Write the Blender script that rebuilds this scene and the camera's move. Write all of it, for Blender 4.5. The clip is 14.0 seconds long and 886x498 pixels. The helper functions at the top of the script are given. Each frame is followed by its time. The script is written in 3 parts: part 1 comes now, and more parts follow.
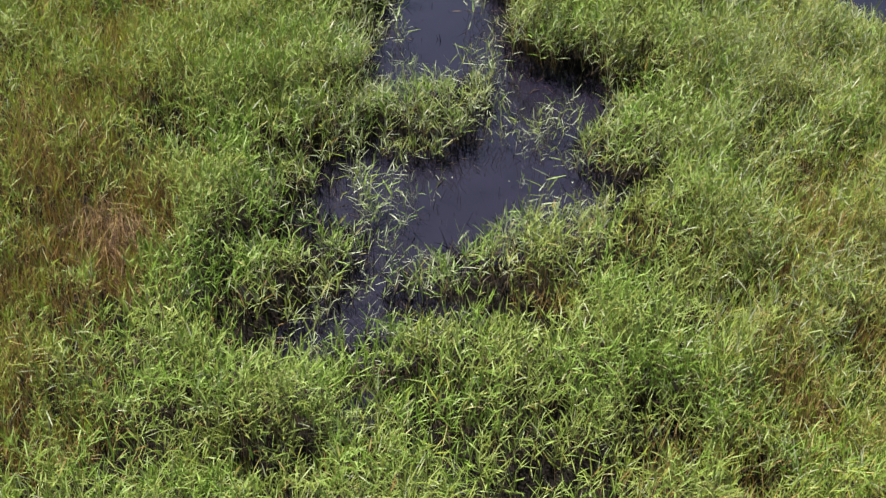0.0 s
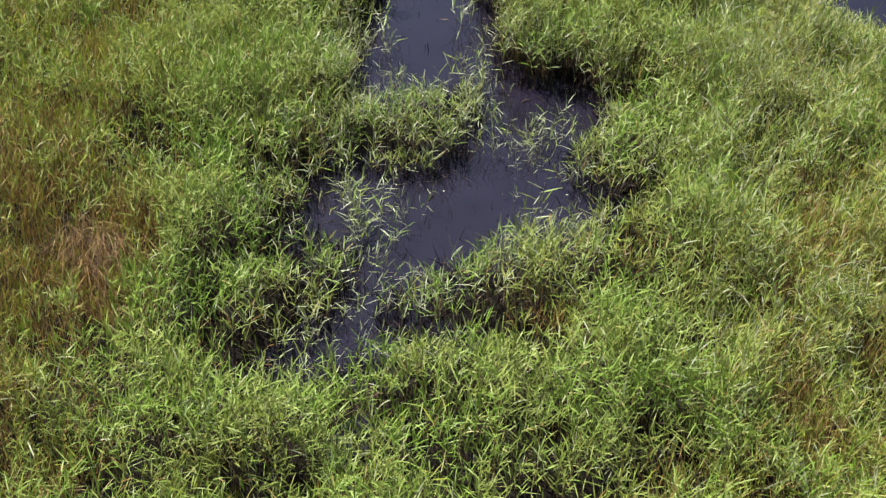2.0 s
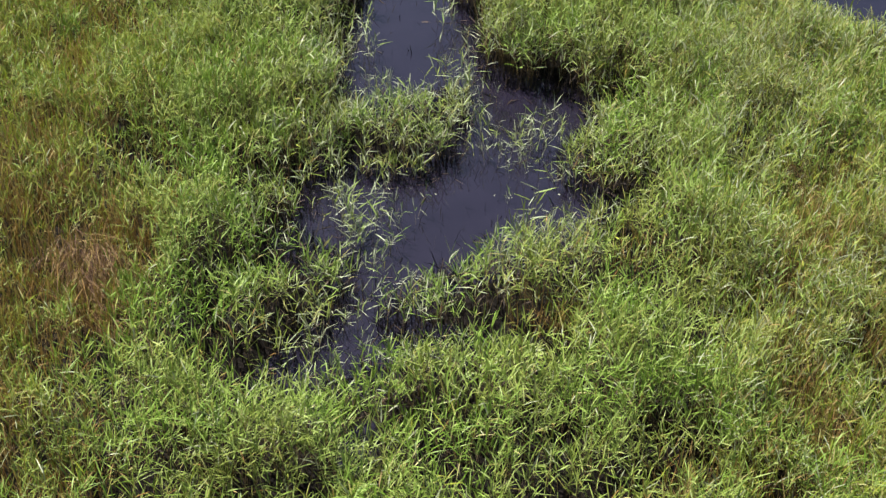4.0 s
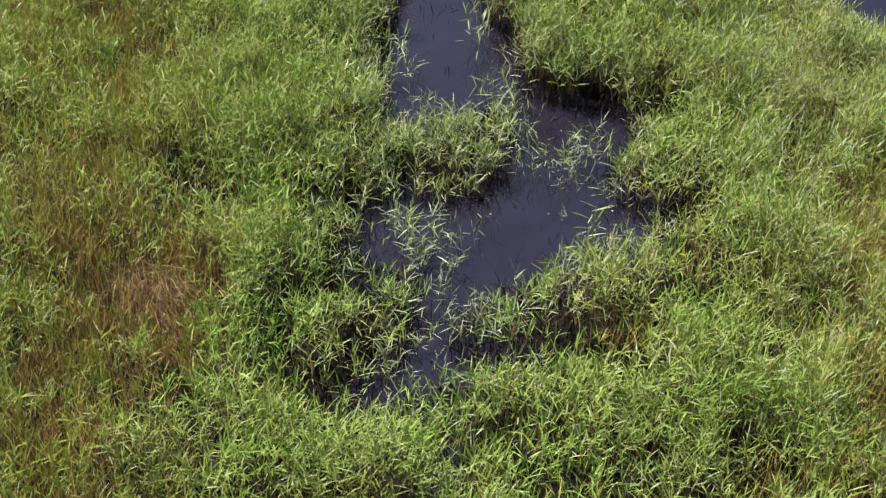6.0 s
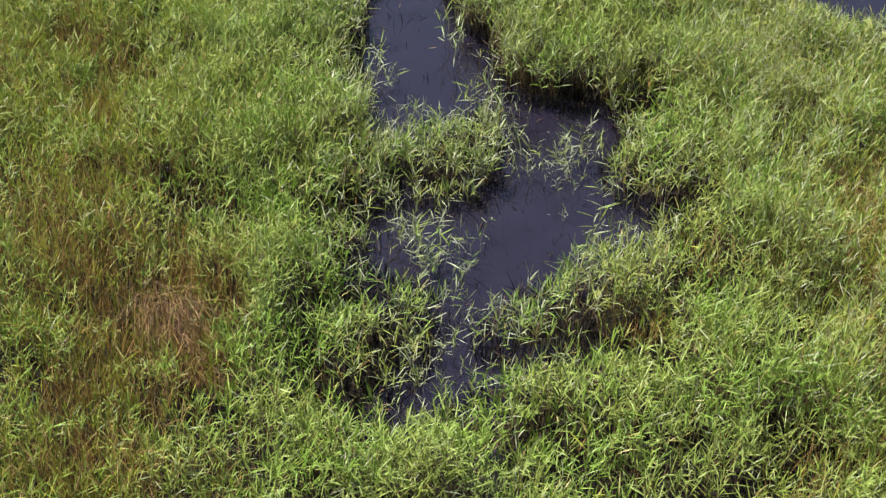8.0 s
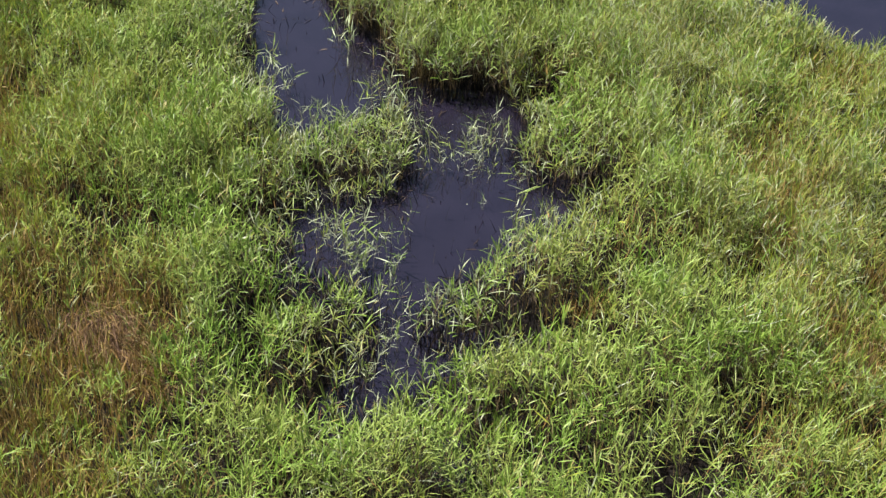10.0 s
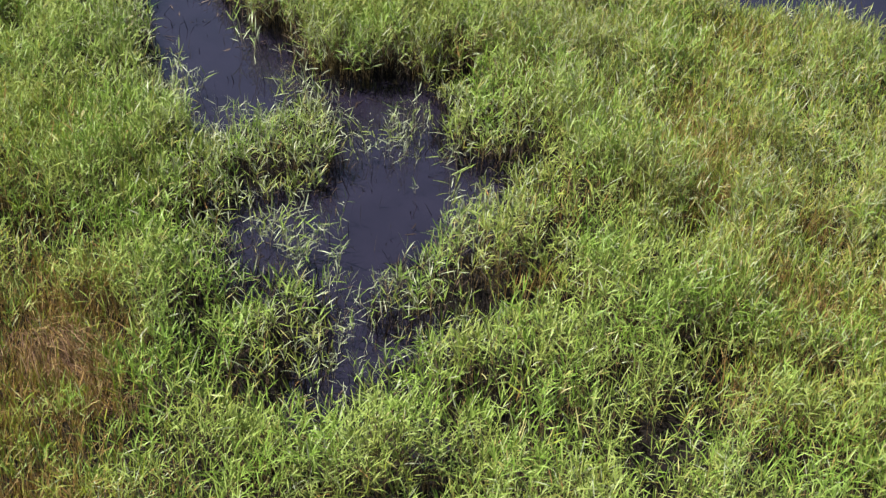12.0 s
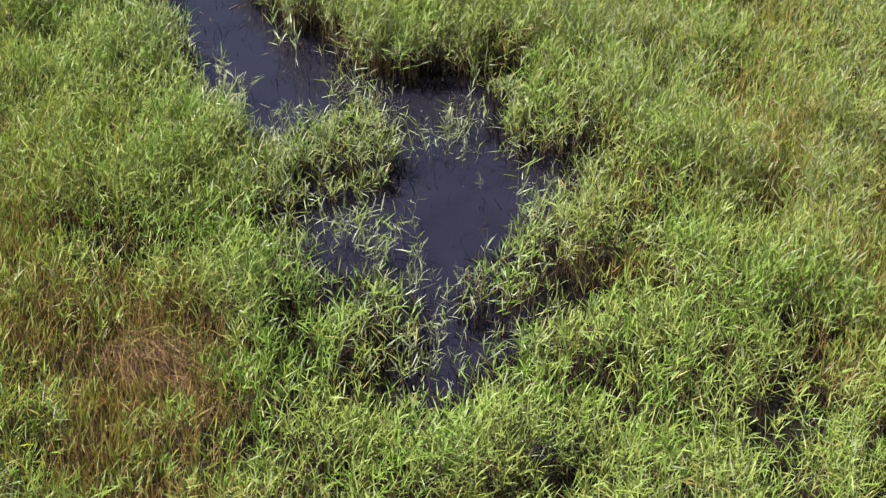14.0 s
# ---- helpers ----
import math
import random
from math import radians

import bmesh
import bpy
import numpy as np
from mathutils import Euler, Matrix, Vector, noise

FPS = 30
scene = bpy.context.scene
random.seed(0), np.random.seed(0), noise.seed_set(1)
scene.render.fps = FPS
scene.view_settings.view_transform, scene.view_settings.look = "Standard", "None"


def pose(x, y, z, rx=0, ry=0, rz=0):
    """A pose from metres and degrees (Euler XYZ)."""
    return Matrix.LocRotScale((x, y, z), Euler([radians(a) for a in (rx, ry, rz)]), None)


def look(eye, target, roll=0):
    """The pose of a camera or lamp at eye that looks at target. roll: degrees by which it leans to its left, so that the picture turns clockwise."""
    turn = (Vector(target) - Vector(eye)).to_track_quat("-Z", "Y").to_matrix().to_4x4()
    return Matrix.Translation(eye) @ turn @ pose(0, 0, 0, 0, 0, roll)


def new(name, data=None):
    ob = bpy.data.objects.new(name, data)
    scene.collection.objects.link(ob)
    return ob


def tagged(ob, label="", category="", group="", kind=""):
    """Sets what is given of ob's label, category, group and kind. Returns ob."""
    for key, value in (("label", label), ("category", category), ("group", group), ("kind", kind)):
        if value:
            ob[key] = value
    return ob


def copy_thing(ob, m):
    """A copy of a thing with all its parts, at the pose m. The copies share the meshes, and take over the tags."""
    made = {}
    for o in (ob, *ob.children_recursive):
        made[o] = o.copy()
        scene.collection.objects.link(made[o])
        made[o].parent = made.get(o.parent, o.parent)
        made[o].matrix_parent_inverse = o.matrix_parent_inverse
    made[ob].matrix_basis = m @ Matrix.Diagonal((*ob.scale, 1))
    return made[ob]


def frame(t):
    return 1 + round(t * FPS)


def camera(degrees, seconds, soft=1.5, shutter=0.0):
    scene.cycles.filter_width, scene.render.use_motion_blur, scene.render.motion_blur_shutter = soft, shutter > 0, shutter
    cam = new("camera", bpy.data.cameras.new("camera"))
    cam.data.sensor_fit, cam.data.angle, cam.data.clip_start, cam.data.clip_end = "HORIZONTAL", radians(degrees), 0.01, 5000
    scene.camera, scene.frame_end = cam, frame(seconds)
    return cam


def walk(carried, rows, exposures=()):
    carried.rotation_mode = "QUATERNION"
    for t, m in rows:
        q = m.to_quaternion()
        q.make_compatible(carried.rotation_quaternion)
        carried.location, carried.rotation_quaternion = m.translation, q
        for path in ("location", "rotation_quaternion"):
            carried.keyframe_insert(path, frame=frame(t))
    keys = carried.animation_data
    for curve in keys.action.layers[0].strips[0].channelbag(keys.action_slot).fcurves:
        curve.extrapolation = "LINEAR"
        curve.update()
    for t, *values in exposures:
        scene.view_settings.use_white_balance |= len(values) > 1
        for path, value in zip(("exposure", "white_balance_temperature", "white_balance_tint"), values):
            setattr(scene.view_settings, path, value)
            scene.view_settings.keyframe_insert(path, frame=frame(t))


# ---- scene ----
cam = camera(34.6, 14.0, soft=1.45)
PATH = [
    (0, (2.299, -30.380, 21.312), (2.073, -28.807, 20.097), 0.34),
    (0.5, (2.056, -29.868, 21.304), (1.830, -28.293, 20.093), 0.25),
    (1, (1.921, -29.604, 21.271), (1.700, -28.025, 20.064), 0.29),
    (1.5, (1.898, -29.508, 21.133), (1.686, -27.928, 19.925), 0.32),
    (2, (1.891, -29.482, 20.928), (1.691, -27.902, 19.719), 0.32),
    (2.5, (1.863, -29.484, 20.761), (1.675, -27.903, 19.551), 0.31),
    (2.7, (1.797, -29.486, 20.745), (1.617, -27.904, 19.535), 0.36),
    (4.8, (0.073, -29.538, 21.106), (-0.047, -27.947, 19.900), -0.17),
    (5, (-0.159, -29.556, 21.169), (-0.275, -27.965, 19.963), -0.22),
    (5.5, (-0.870, -29.599, 21.371), (-0.969, -28.007, 20.164), -0.28),
    (6, (-1.587, -29.652, 21.512), (-1.668, -28.059, 20.306), -0.33),
    (6.5, (-2.304, -29.690, 21.602), (-2.362, -28.095, 20.397), -0.40),
    (7, (-3.008, -29.719, 21.614), (-3.036, -28.120, 20.412), -0.45),
    (7.2, (-3.290, -29.725, 21.595), (-3.303, -28.125, 20.395), -0.44),
    (9.3, (-6.306, -29.766, 21.122), (-6.065, -28.172, 19.939), 0.70),
    (9.5, (-6.528, -29.765, 21.085), (-6.264, -28.173, 19.904), 0.70),
    (10, (-6.969, -29.756, 21.006), (-6.655, -28.170, 19.828), 0.48),
    (10.5, (-7.411, -29.731, 20.896), (-7.047, -28.154, 19.721), 0.30),
    (11, (-7.921, -29.682, 20.796), (-7.508, -28.117, 19.622), 0.12),
    (11.5, (-8.472, -29.549, 20.669), (-8.008, -27.996, 19.496), -0.02),
    (12, (-9.083, -29.417, 20.514), (-8.570, -27.879, 19.343), -0.22),
    (12.5, (-9.765, -29.238, 20.390), (-9.204, -27.714, 19.222), -0.47),
    (13, (-10.543, -28.978, 20.321), (-9.949, -27.467, 19.153), -0.64),
    (13.5, (-11.420, -28.648, 20.341), (-10.823, -27.139, 19.172), -0.73),
    (14, (-12.335, -28.265, 20.393), (-11.737, -26.758, 19.223), -0.99),
]
walk(cam, [(t, look(eye, target, roll)) for t, eye, target, roll in PATH])

# ---- world, sun ----
SUN_ELEVATION, SUN_AZIMUTH = 57.0, 146.0          # degrees; azimuth from +x towards +y
scene.view_settings.exposure = 1.46
world = bpy.data.worlds.new("daylight")
scene.world = world
world.use_nodes = True
wn = world.node_tree
sky = wn.nodes.new("ShaderNodeTexSky")
sky.sky_type = "NISHITA"
sky.sun_disc = False
sky.dust_density = 2.0
sky.ozone_density = 2.0
sky.sun_elevation = radians(SUN_ELEVATION)
sky.sun_rotation = radians(90.0 - SUN_AZIMUTH)
wn.links.new(sky.outputs[0], wn.nodes["Background"].inputs[0])
wn.nodes["Background"].inputs[1].default_value = 0.043
sun = new("sun", bpy.data.lights.new("sun", "SUN"))
sun.data.energy = 5.0
sun.data.angle = radians(0.6)
sun.data.color = (1.0, 0.95, 0.86)
toward = Vector((math.cos(radians(SUN_ELEVATION)) * math.cos(radians(SUN_AZIMUTH)),
                 math.cos(radians(SUN_ELEVATION)) * math.sin(radians(SUN_AZIMUTH)),
                 math.sin(radians(SUN_ELEVATION))))
sun.matrix_world = look(toward * 60, (0, 0, 0))


# ---- materials ----
def fresh(name):
    mat = bpy.data.materials.new(name)
    mat.use_nodes = True
    nt = mat.node_tree
    return mat, nt, nt.nodes["Principled BSDF"]


def node(nt, kind, **inputs):
    n = nt.nodes.new(kind)
    for key, value in inputs.items():
        n.inputs[key.replace("_", " ")].default_value = value
    return n


def ramp(nt, source, stops):
    n = nt.nodes.new("ShaderNodeValToRGB")
    while len(n.color_ramp.elements) < len(stops):
        n.color_ramp.elements.new(0.5)
    for e, (pos, col) in zip(n.color_ramp.elements, stops):
        e.position, e.color = pos, (*col, 1)
    nt.links.new(source, n.inputs[0])
    return n.outputs[0]


def mixed(nt, factor, a, b, blend="MIX"):
    n = nt.nodes.new("ShaderNodeMix")
    n.data_type, n.blend_type = "RGBA", blend
    for sock, value in ((n.inputs[0], factor), (n.inputs[6], a), (n.inputs[7], b)):
        if isinstance(value, (int, float)):
            sock.default_value = value
        elif isinstance(value, tuple):
            sock.default_value = (*value, 1)
        else:
            nt.links.new(value, sock)
    return n.outputs[2]


def blade_material(name, stops, patch, rough=0.42, through_light=0.3, gloss=0.42):
    """A thin leaf: colour from leaf to leaf, slower patches over the marsh, light passing through it."""
    mat, nt, bsdf = fresh(name)
    geo = nt.nodes.new("ShaderNodeNewGeometry")
    own = ramp(nt, geo.outputs["Random Per Island"], stops)
    broad = node(nt, "ShaderNodeTexNoise", Scale=0.55, Detail=4.0)
    fine = node(nt, "ShaderNodeTexNoise", Scale=9.0, Detail=2.0)
    for n in (broad, fine):
        nt.links.new(geo.outputs["Position"], n.inputs["Vector"])
    if isinstance(patch, list):
        half = mixed(nt, 0.66, own, ramp(nt, broad.outputs[0], patch))
    else:
        spread = ramp(nt, broad.outputs[0], [(0.36, (0, 0, 0)), (0.66, (1, 1, 1))])
        half = mixed(nt, 0.7, own, mixed(nt, spread, own, patch))
    grain = ramp(nt, fine.outputs[0], [(0.3, (0.72, 0.72, 0.70)), (0.7, (1.20, 1.20, 1.12))])
    col = mixed(nt, 1.0, half, grain, "MULTIPLY")
    nt.links.new(col, bsdf.inputs["Base Color"])
    bsdf.inputs["Roughness"].default_value = rough
    bsdf.inputs["Specular IOR Level"].default_value = gloss
    trans = nt.nodes.new("ShaderNodeBsdfTranslucent")
    glow = mixed(nt, 1.0, col, (1.05, 1.15, 0.70), "MULTIPLY")
    nt.links.new(glow, trans.inputs[0])
    mix = nt.nodes.new("ShaderNodeMixShader")
    mix.inputs[0].default_value = through_light
    nt.links.new(bsdf.outputs[0], mix.inputs[1])
    nt.links.new(trans.outputs[0], mix.inputs[2])
    nt.links.new(mix.outputs[0], nt.nodes["Material Output"].inputs[0])
    return mat


leaf_green = blade_material("reed_leaf_green", [(0.0, (0.086, 0.138, 0.026)), (0.4, (0.146, 0.207, 0.049)),
                                                (0.72, (0.216, 0.265, 0.094)), (1.0, (0.325, 0.355, 0.172))],
                            [(0.30, (0.094, 0.198, 0.014)), (0.42, (0.142, 0.248, 0.024)), (0.53, (0.210, 0.280, 0.064)), (0.62, (0.200, 0.232, 0.038)), (0.74, (0.108, 0.204, 0.028))],
                            0.48, 0.14, 0.22)
leaf_yellow = blade_material("reed_leaf_yellow", [(0.0, (0.150, 0.160, 0.034)), (0.6, (0.270, 0.255, 0.085)),
                                                  (1.0, (0.440, 0.400, 0.210))], (0.200, 0.195, 0.050), 0.5, 0.14, 0.12)
straw = blade_material("dead_straw", [(0.0, (0.085, 0.052, 0.022)), (0.55, (0.255, 0.160, 0.062)),
                                      (1.0, (0.430, 0.335, 0.180))], (0.240, 0.140, 0.045), 0.7, 0.18, 0.12)
old_straw = blade_material("matted_straw", [(0.0, (0.035, 0.021, 0.014)), (0.5, (0.105, 0.056, 0.034)),
                                            (1.0, (0.300, 0.200, 0.130))], (0.080, 0.042, 0.026), 0.7, 0.1, 0.15)
leaf_olive = blade_material("sedge_leaf_olive", [(0.0, (0.110, 0.145, 0.016)), (0.6, (0.225, 0.255, 0.034)),
                                                (1.0, (0.360, 0.370, 0.065))], (0.175, 0.230, 0.022), 0.5, 0.26, 0.2)
leaf_pale = blade_material("reed_leaf_pale", [(0.0, (0.200, 0.250, 0.125)), (0.5, (0.400, 0.445, 0.295)),
                                              (1.0, (0.610, 0.620, 0.490))], (0.370, 0.420, 0.280), 0.45, 0.15)
leaf_grey = blade_material("reed_leaf_grey_green", [(0.0, (0.150, 0.190, 0.095)), (0.6, (0.280, 0.305, 0.205)),
                                                    (1.0, (0.430, 0.445, 0.320))], (0.240, 0.272, 0.175), 0.48, 0.12, 0.25)
# floating litter; also painted shade on leaves and stems low in the stand
litter = blade_material("dark_litter_and_shade", [(0.0, (0.014, 0.010, 0.008)), (0.7, (0.045, 0.030, 0.021)), (1.0, (0.170, 0.125, 0.090))], (0.028, 0.019, 0.014), 0.6, 0.0, 0.15)
# rotten stubs in the shallows; also the painted shade under the green reeds
stub_and_shade = blade_material("rotten_stub_and_shade", [(0.0, (0.003, 0.003, 0.004)), (0.8, (0.010, 0.008, 0.008)), (1.0, (0.090, 0.075, 0.060))], (0.006, 0.005, 0.006), 0.6, 0.0, 0.1)
stem_pale = blade_material("reed_stem_pale", [(0.0, (0.130, 0.110, 0.060)), (1.0, (0.420, 0.370, 0.250))], (0.240, 0.200, 0.120), 0.5, 0.05)
stem_mat = blade_material("reed_stem", [(0.0, (0.050, 0.045, 0.016)), (0.6, (0.115, 0.085, 0.032)),
                                        (1.0, (0.230, 0.165, 0.070))], (0.100, 0.070, 0.026), 0.6, 0.02, 0.15)


def mud_material():
    mat, nt, bsdf = fresh("marsh_mud")
    geo = nt.nodes.new("ShaderNodeNewGeometry")
    a = node(nt, "ShaderNodeTexNoise", Scale=1.3, Detail=6.0)
    b = node(nt, "ShaderNodeTexNoise", Scale=22.0, Detail=4.0)
    for n in (a, b):
        nt.links.new(geo.outputs["Position"], n.inputs["Vector"])
    col = ramp(nt, a.outputs[0], [(0.3, (0.006, 0.005, 0.005)), (0.55, (0.010, 0.008, 0.007)), (0.75, (0.009, 0.009, 0.006))])
    nt.links.new(mixed(nt, 0.5, col, ramp(nt, b.outputs[0], [(0.3, (0.003, 0.003, 0.003)), (0.7, (0.012, 0.009, 0.007))])),
                 bsdf.inputs["Base Color"])
    bsdf.inputs["Roughness"].default_value = 0.9
    bsdf.inputs["Specular IOR Level"].default_value = 0.1
    bump = node(nt, "ShaderNodeBump", Strength=0.6, Distance=0.05)
    nt.links.new(b.outputs[0], bump.inputs["Height"])
    nt.links.new(bump.outputs[0], bsdf.inputs["Normal"])
    return mat


def meadow_material():
    mat, nt, bsdf = fresh("far_marsh")
    geo = nt.nodes.new("ShaderNodeNewGeometry")
    a = node(nt, "ShaderNodeTexNoise", Scale=0.05, Detail=8.0)
    nt.links.new(geo.outputs["Position"], a.inputs["Vector"])
    nt.links.new(ramp(nt, a.outputs[0], [(0.35, (0.055, 0.095, 0.022)), (0.55, (0.095, 0.140, 0.035)), (0.72, (0.150, 0.130, 0.055))]),
                 bsdf.inputs["Base Color"])
    bsdf.inputs["Roughness"].default_value = 0.9
    return mat


def water_material():
    mat, nt, bsdf = fresh("still_pond_water")
    geo = nt.nodes.new("ShaderNodeNewGeometry")
    a = node(nt, "ShaderNodeTexNoise", Scale=0.7, Detail=4.0)
    b = node(nt, "ShaderNodeTexNoise", Scale=2.2, Detail=3.0)
    for n in (a, b):
        nt.links.new(geo.outputs["Position"], n.inputs["Vector"])
    nt.links.new(ramp(nt, a.outputs[0], [(0.3, (0.0078, 0.0065, 0.0128)), (0.75, (0.0122, 0.0102, 0.0192))]), bsdf.inputs["Base Color"])
    bsdf.inputs["Roughness"].default_value = 0.025
    bsdf.inputs["IOR"].default_value = 1.52
    bump = node(nt, "ShaderNodeBump", Strength=0.04, Distance=0.04)
    nt.links.new(b.outputs[0], bump.inputs["Height"])
    nt.links.new(bump.outputs[0], bsdf.inputs["Normal"])
    return mat


mud, far_marsh, pond_water = mud_material(), meadow_material(), water_material()

# ---- the plan of the marsh ----
# the edge of the reeds round the two pools and the channel
POND = np.array([(-5.0, 20), (-5.0, 13), (-5.55, 9.2), (-5.3, 6.3), (-5.1, 4.8), (-4.5, 4.1), (-3.5, 4.4), (-2.6, 4.6), (-1.8, 5.3),
                 (-1.5, 4.6), (-1.7, 3.4), (-1.75, 2.4), (-2.0, 1.3), (-2.7, 0.85), (-3.85, 1.0), (-4.5, 1.45), (-5.1, 0.8), (-5.1, -0.5),
                 (-5.2, -1.6), (-4.95, -2.0), (-4.4, -2.65), (-3.75, -2.9), (-3.45, -3.7), (-3.65, -4.3), (-3.85, -5.0), (-4.1, -5.8)])
POND = np.vstack([POND, [(-4.6, -6.5), (-4.9, -7.2), (-4.5, -7.6), (-3.8, -7.4), (-3.4, -6.95), (-2.65, -6.8), (-1.8, -6.5), (-1.0, -6.1), (-0.9, -5.6), (-1.5, -5.45), (-2.1, -5.45), (-2.3, -5.0), (-2.1, -4.3), (-1.65, -3.6), (-1.05, -3.0)]])
POND = np.vstack([POND, [(-0.2, -2.6), (0.5, -2.3), (1.3, -2.15), (2.05, -1.6), (2.35, -0.5), (2.3, 0.2), (1.8, 0.85), (1.4, 1.5), (1.4, 2.3), (1.8, 3.4),
                         (2.0, 4.3), (2.2, 4.8), (1.7, 5.5), (0.35, 5.85), (-0.7, 6.2), (-1.25, 7.3), (-1.25, 8.8), (-2.2, 10.45), (-2.5, 13), (-2.5, 20)]])
LAKE = np.array([(3.5, 24), (7.7, 11.2), (9.5, 9.6), (11.1, 8.0), (12.2, 6.2), (13.6, 5.0), (15.4, 3.4), (20.4, 0.9), (56.3, -8.1), (40, 40)])


def side(points, poly):
    """Signed distance to a polygon: positive inside it."""
    a, b = poly, np.roll(poly, -1, 0)
    best = np.full(len(points), 1e9)
    inside = np.zeros(len(points), bool)
    for p, q in zip(a, b):
        d = q - p
        t = np.clip(((points - p) @ d) / (d @ d), 0, 1)
        best = np.minimum(best, np.hypot(*(points - p - t[:, None] * d).T))
        cross = (p[1] > points[:, 1]) != (q[1] > points[:, 1])
        at = p[0] + (points[:, 1] - p[1]) / (q[1] - p[1] + 1e-9) * (q[0] - p[0])
        inside ^= cross & (points[:, 0] < at)
    return np.where(inside, best, -best)


GRID = np.random.RandomState(4).rand(256, 256)


def wave(points, size, shift=0):
    """Smooth noise from 0 to 1 over the plan, with features of that size."""
    u = points / size + 71.3 + shift * 17.7
    i = np.floor(u).astype(int)
    f = u - i
    f = f * f * (3 - 2 * f)
    g = lambda dx, dy: GRID[(i[:, 0] + dx) % 256, (i[:, 1] + dy) % 256]
    return (g(0, 0) * (1 - f[:, 0]) + g(1, 0) * f[:, 0]) * (1 - f[:, 1]) + (g(0, 1) * (1 - f[:, 0]) + g(1, 1) * f[:, 0]) * f[:, 1]


def blobs(points, rows):
    """The highest of some soft round spots: x, y, radius across, radius along, weight."""
    out = np.zeros(len(points))
    for x, y, rx, ry, w in rows:
        out = np.maximum(out, w * np.exp(-((points[:, 0] - x) / rx) ** 2 - ((points[:, 1] - y) / ry) ** 2))
    return out


def shore(points):
    """How far inside open water a place is, with a ragged edge."""
    ragged = (wave(points, 0.9, 1) - 0.5) * 0.6 + (wave(points, 0.3, 2) - 0.5) * 0.45
    return np.maximum(side(points, POND) + ragged * 0.8, side(points, LAKE) + ragged)


# x, y, radius across, radius along, weight: withered patches
DRY = [(-12.2, -1.2, 1.8, 3.2, 0.92), (-13.0, 3.6, 2.4, 3.6, 0.88), (-11.0, -7.6, 1.7, 3.2, 0.9), (-15.4, 8.4, 3.2, 3.5, 0.7), (-9.6, -4.6, 0.9, 1.3, 1.0), (-9.0, -5.6, 0.9, 1.2, 0.8), (-8.3, -3.6, 0.5, 1.0, 0.5), (-9.0, -10.6, 1.3, 1.6, 0.85),
       (-8.4, 4.6, 0.7, 2.0, 0.35), (-9.6, 0.3, 0.9, 0.9, 0.5), (-9.0, -2.3, 1.0, 1.5, 0.75), (7.6, -1.1, 0.9, 1.5, 0.8), (6.7, -3.5, 0.9, 0.9, 0.75), (8.2, 0.6, 0.7, 0.9, 0.5), (6.6, -8.0, 1.4, 1.6, 0.65),
       (4.6, -10.6, 1.3, 1.4, 0.45), (6.3, -5.9, 0.8, 1.0, 0.4), (8.2, -5.0, 0.7, 1.6, 0.45), (11.0, 3.4, 1.1, 0.9, 0.55), (4.6, 4.2, 0.5, 1.6, 0.45),
       (3.0, -2.2, 0.35, 1.6, 0.5), (1.3, -5.2, 0.7, 0.4, 0.45), (0.1, -5.3, 0.9, 0.35, 0.3), (2.1, 0.1, 0.4, 0.8, 0.5), (-5.4, 0.6, 0.35, 1.0, 0.4), (-5.0, -6.9, 0.9, 0.8, 0.3)]
# dark openings in the stand
GAPS = [(2.85, -0.5, 0.7, 0.8, 0.98), (3.0, -2.1, 0.6, 1.0, 0.95), (3.15, -3.8, 0.65, 0.8, 0.98), (-9.7, 0.2, 0.7, 0.9, 0.95), (-11.9, 7.7, 0.6, 0.5, 0.8), (-9.6, -4.5, 0.75, 0.85, 0.75), (-8.0, 7.9, 0.5, 0.5, 0.6),
        (-6.8, -4.9, 0.45, 0.5, 0.8), (-7.6, -7.3, 0.45, 0.5, 0.7), (-6.5, -6.4, 0.5, 0.5, 0.75), (5.2, -5.0, 0.5, 0.5, 0.7), (-10.4, -4.4, 0.45, 1.1, 0.85), (-7.4, -10.0, 0.5, 0.5, 0.6),
        (-4.0, -4.4, 0.42, 0.5, 0.85), (-4.6, -5.7, 0.7, 0.6, 0.8), (-5.5, 0.2, 0.25, 0.9, 0.8), (-5.3, 1.2, 0.2, 0.3, 0.3), (2.2, -0.2, 0.3, 0.5, 0.8), (-3.9, -8.1, 0.3, 0.3, 0.9), (-2.7, -9.0, 0.28, 0.5, 0.85), (-4.9, -8.6, 0.5, 0.35, 0.6),
        (5.6, -10.4, 0.5, 0.6, 0.7), (-1.1, -10.2, 0.4, 0.4, 0.6), (10.9, -0.3, 0.4, 0.35, 0.7), (-10.8, -8.9, 0.45, 0.6, 0.7), (-9.6, -8.2, 0.5, 0.8, 0.7), (4.5, -8.6, 0.4, 0.4, 0.6), (-6.6, -4.4, 0.5, 0.6, 0.85), (-8.1, -6.7, 0.5, 0.5, 0.8), (1.6, -9.0, 0.5, 0.6, 0.6), (-10.3, 1.2, 0.5, 0.6, 0.8), (3.0, 5.3, 0.5, 0.4, 0.5), (-2.9, 11.2, 0.5, 0.8, 0.6)]
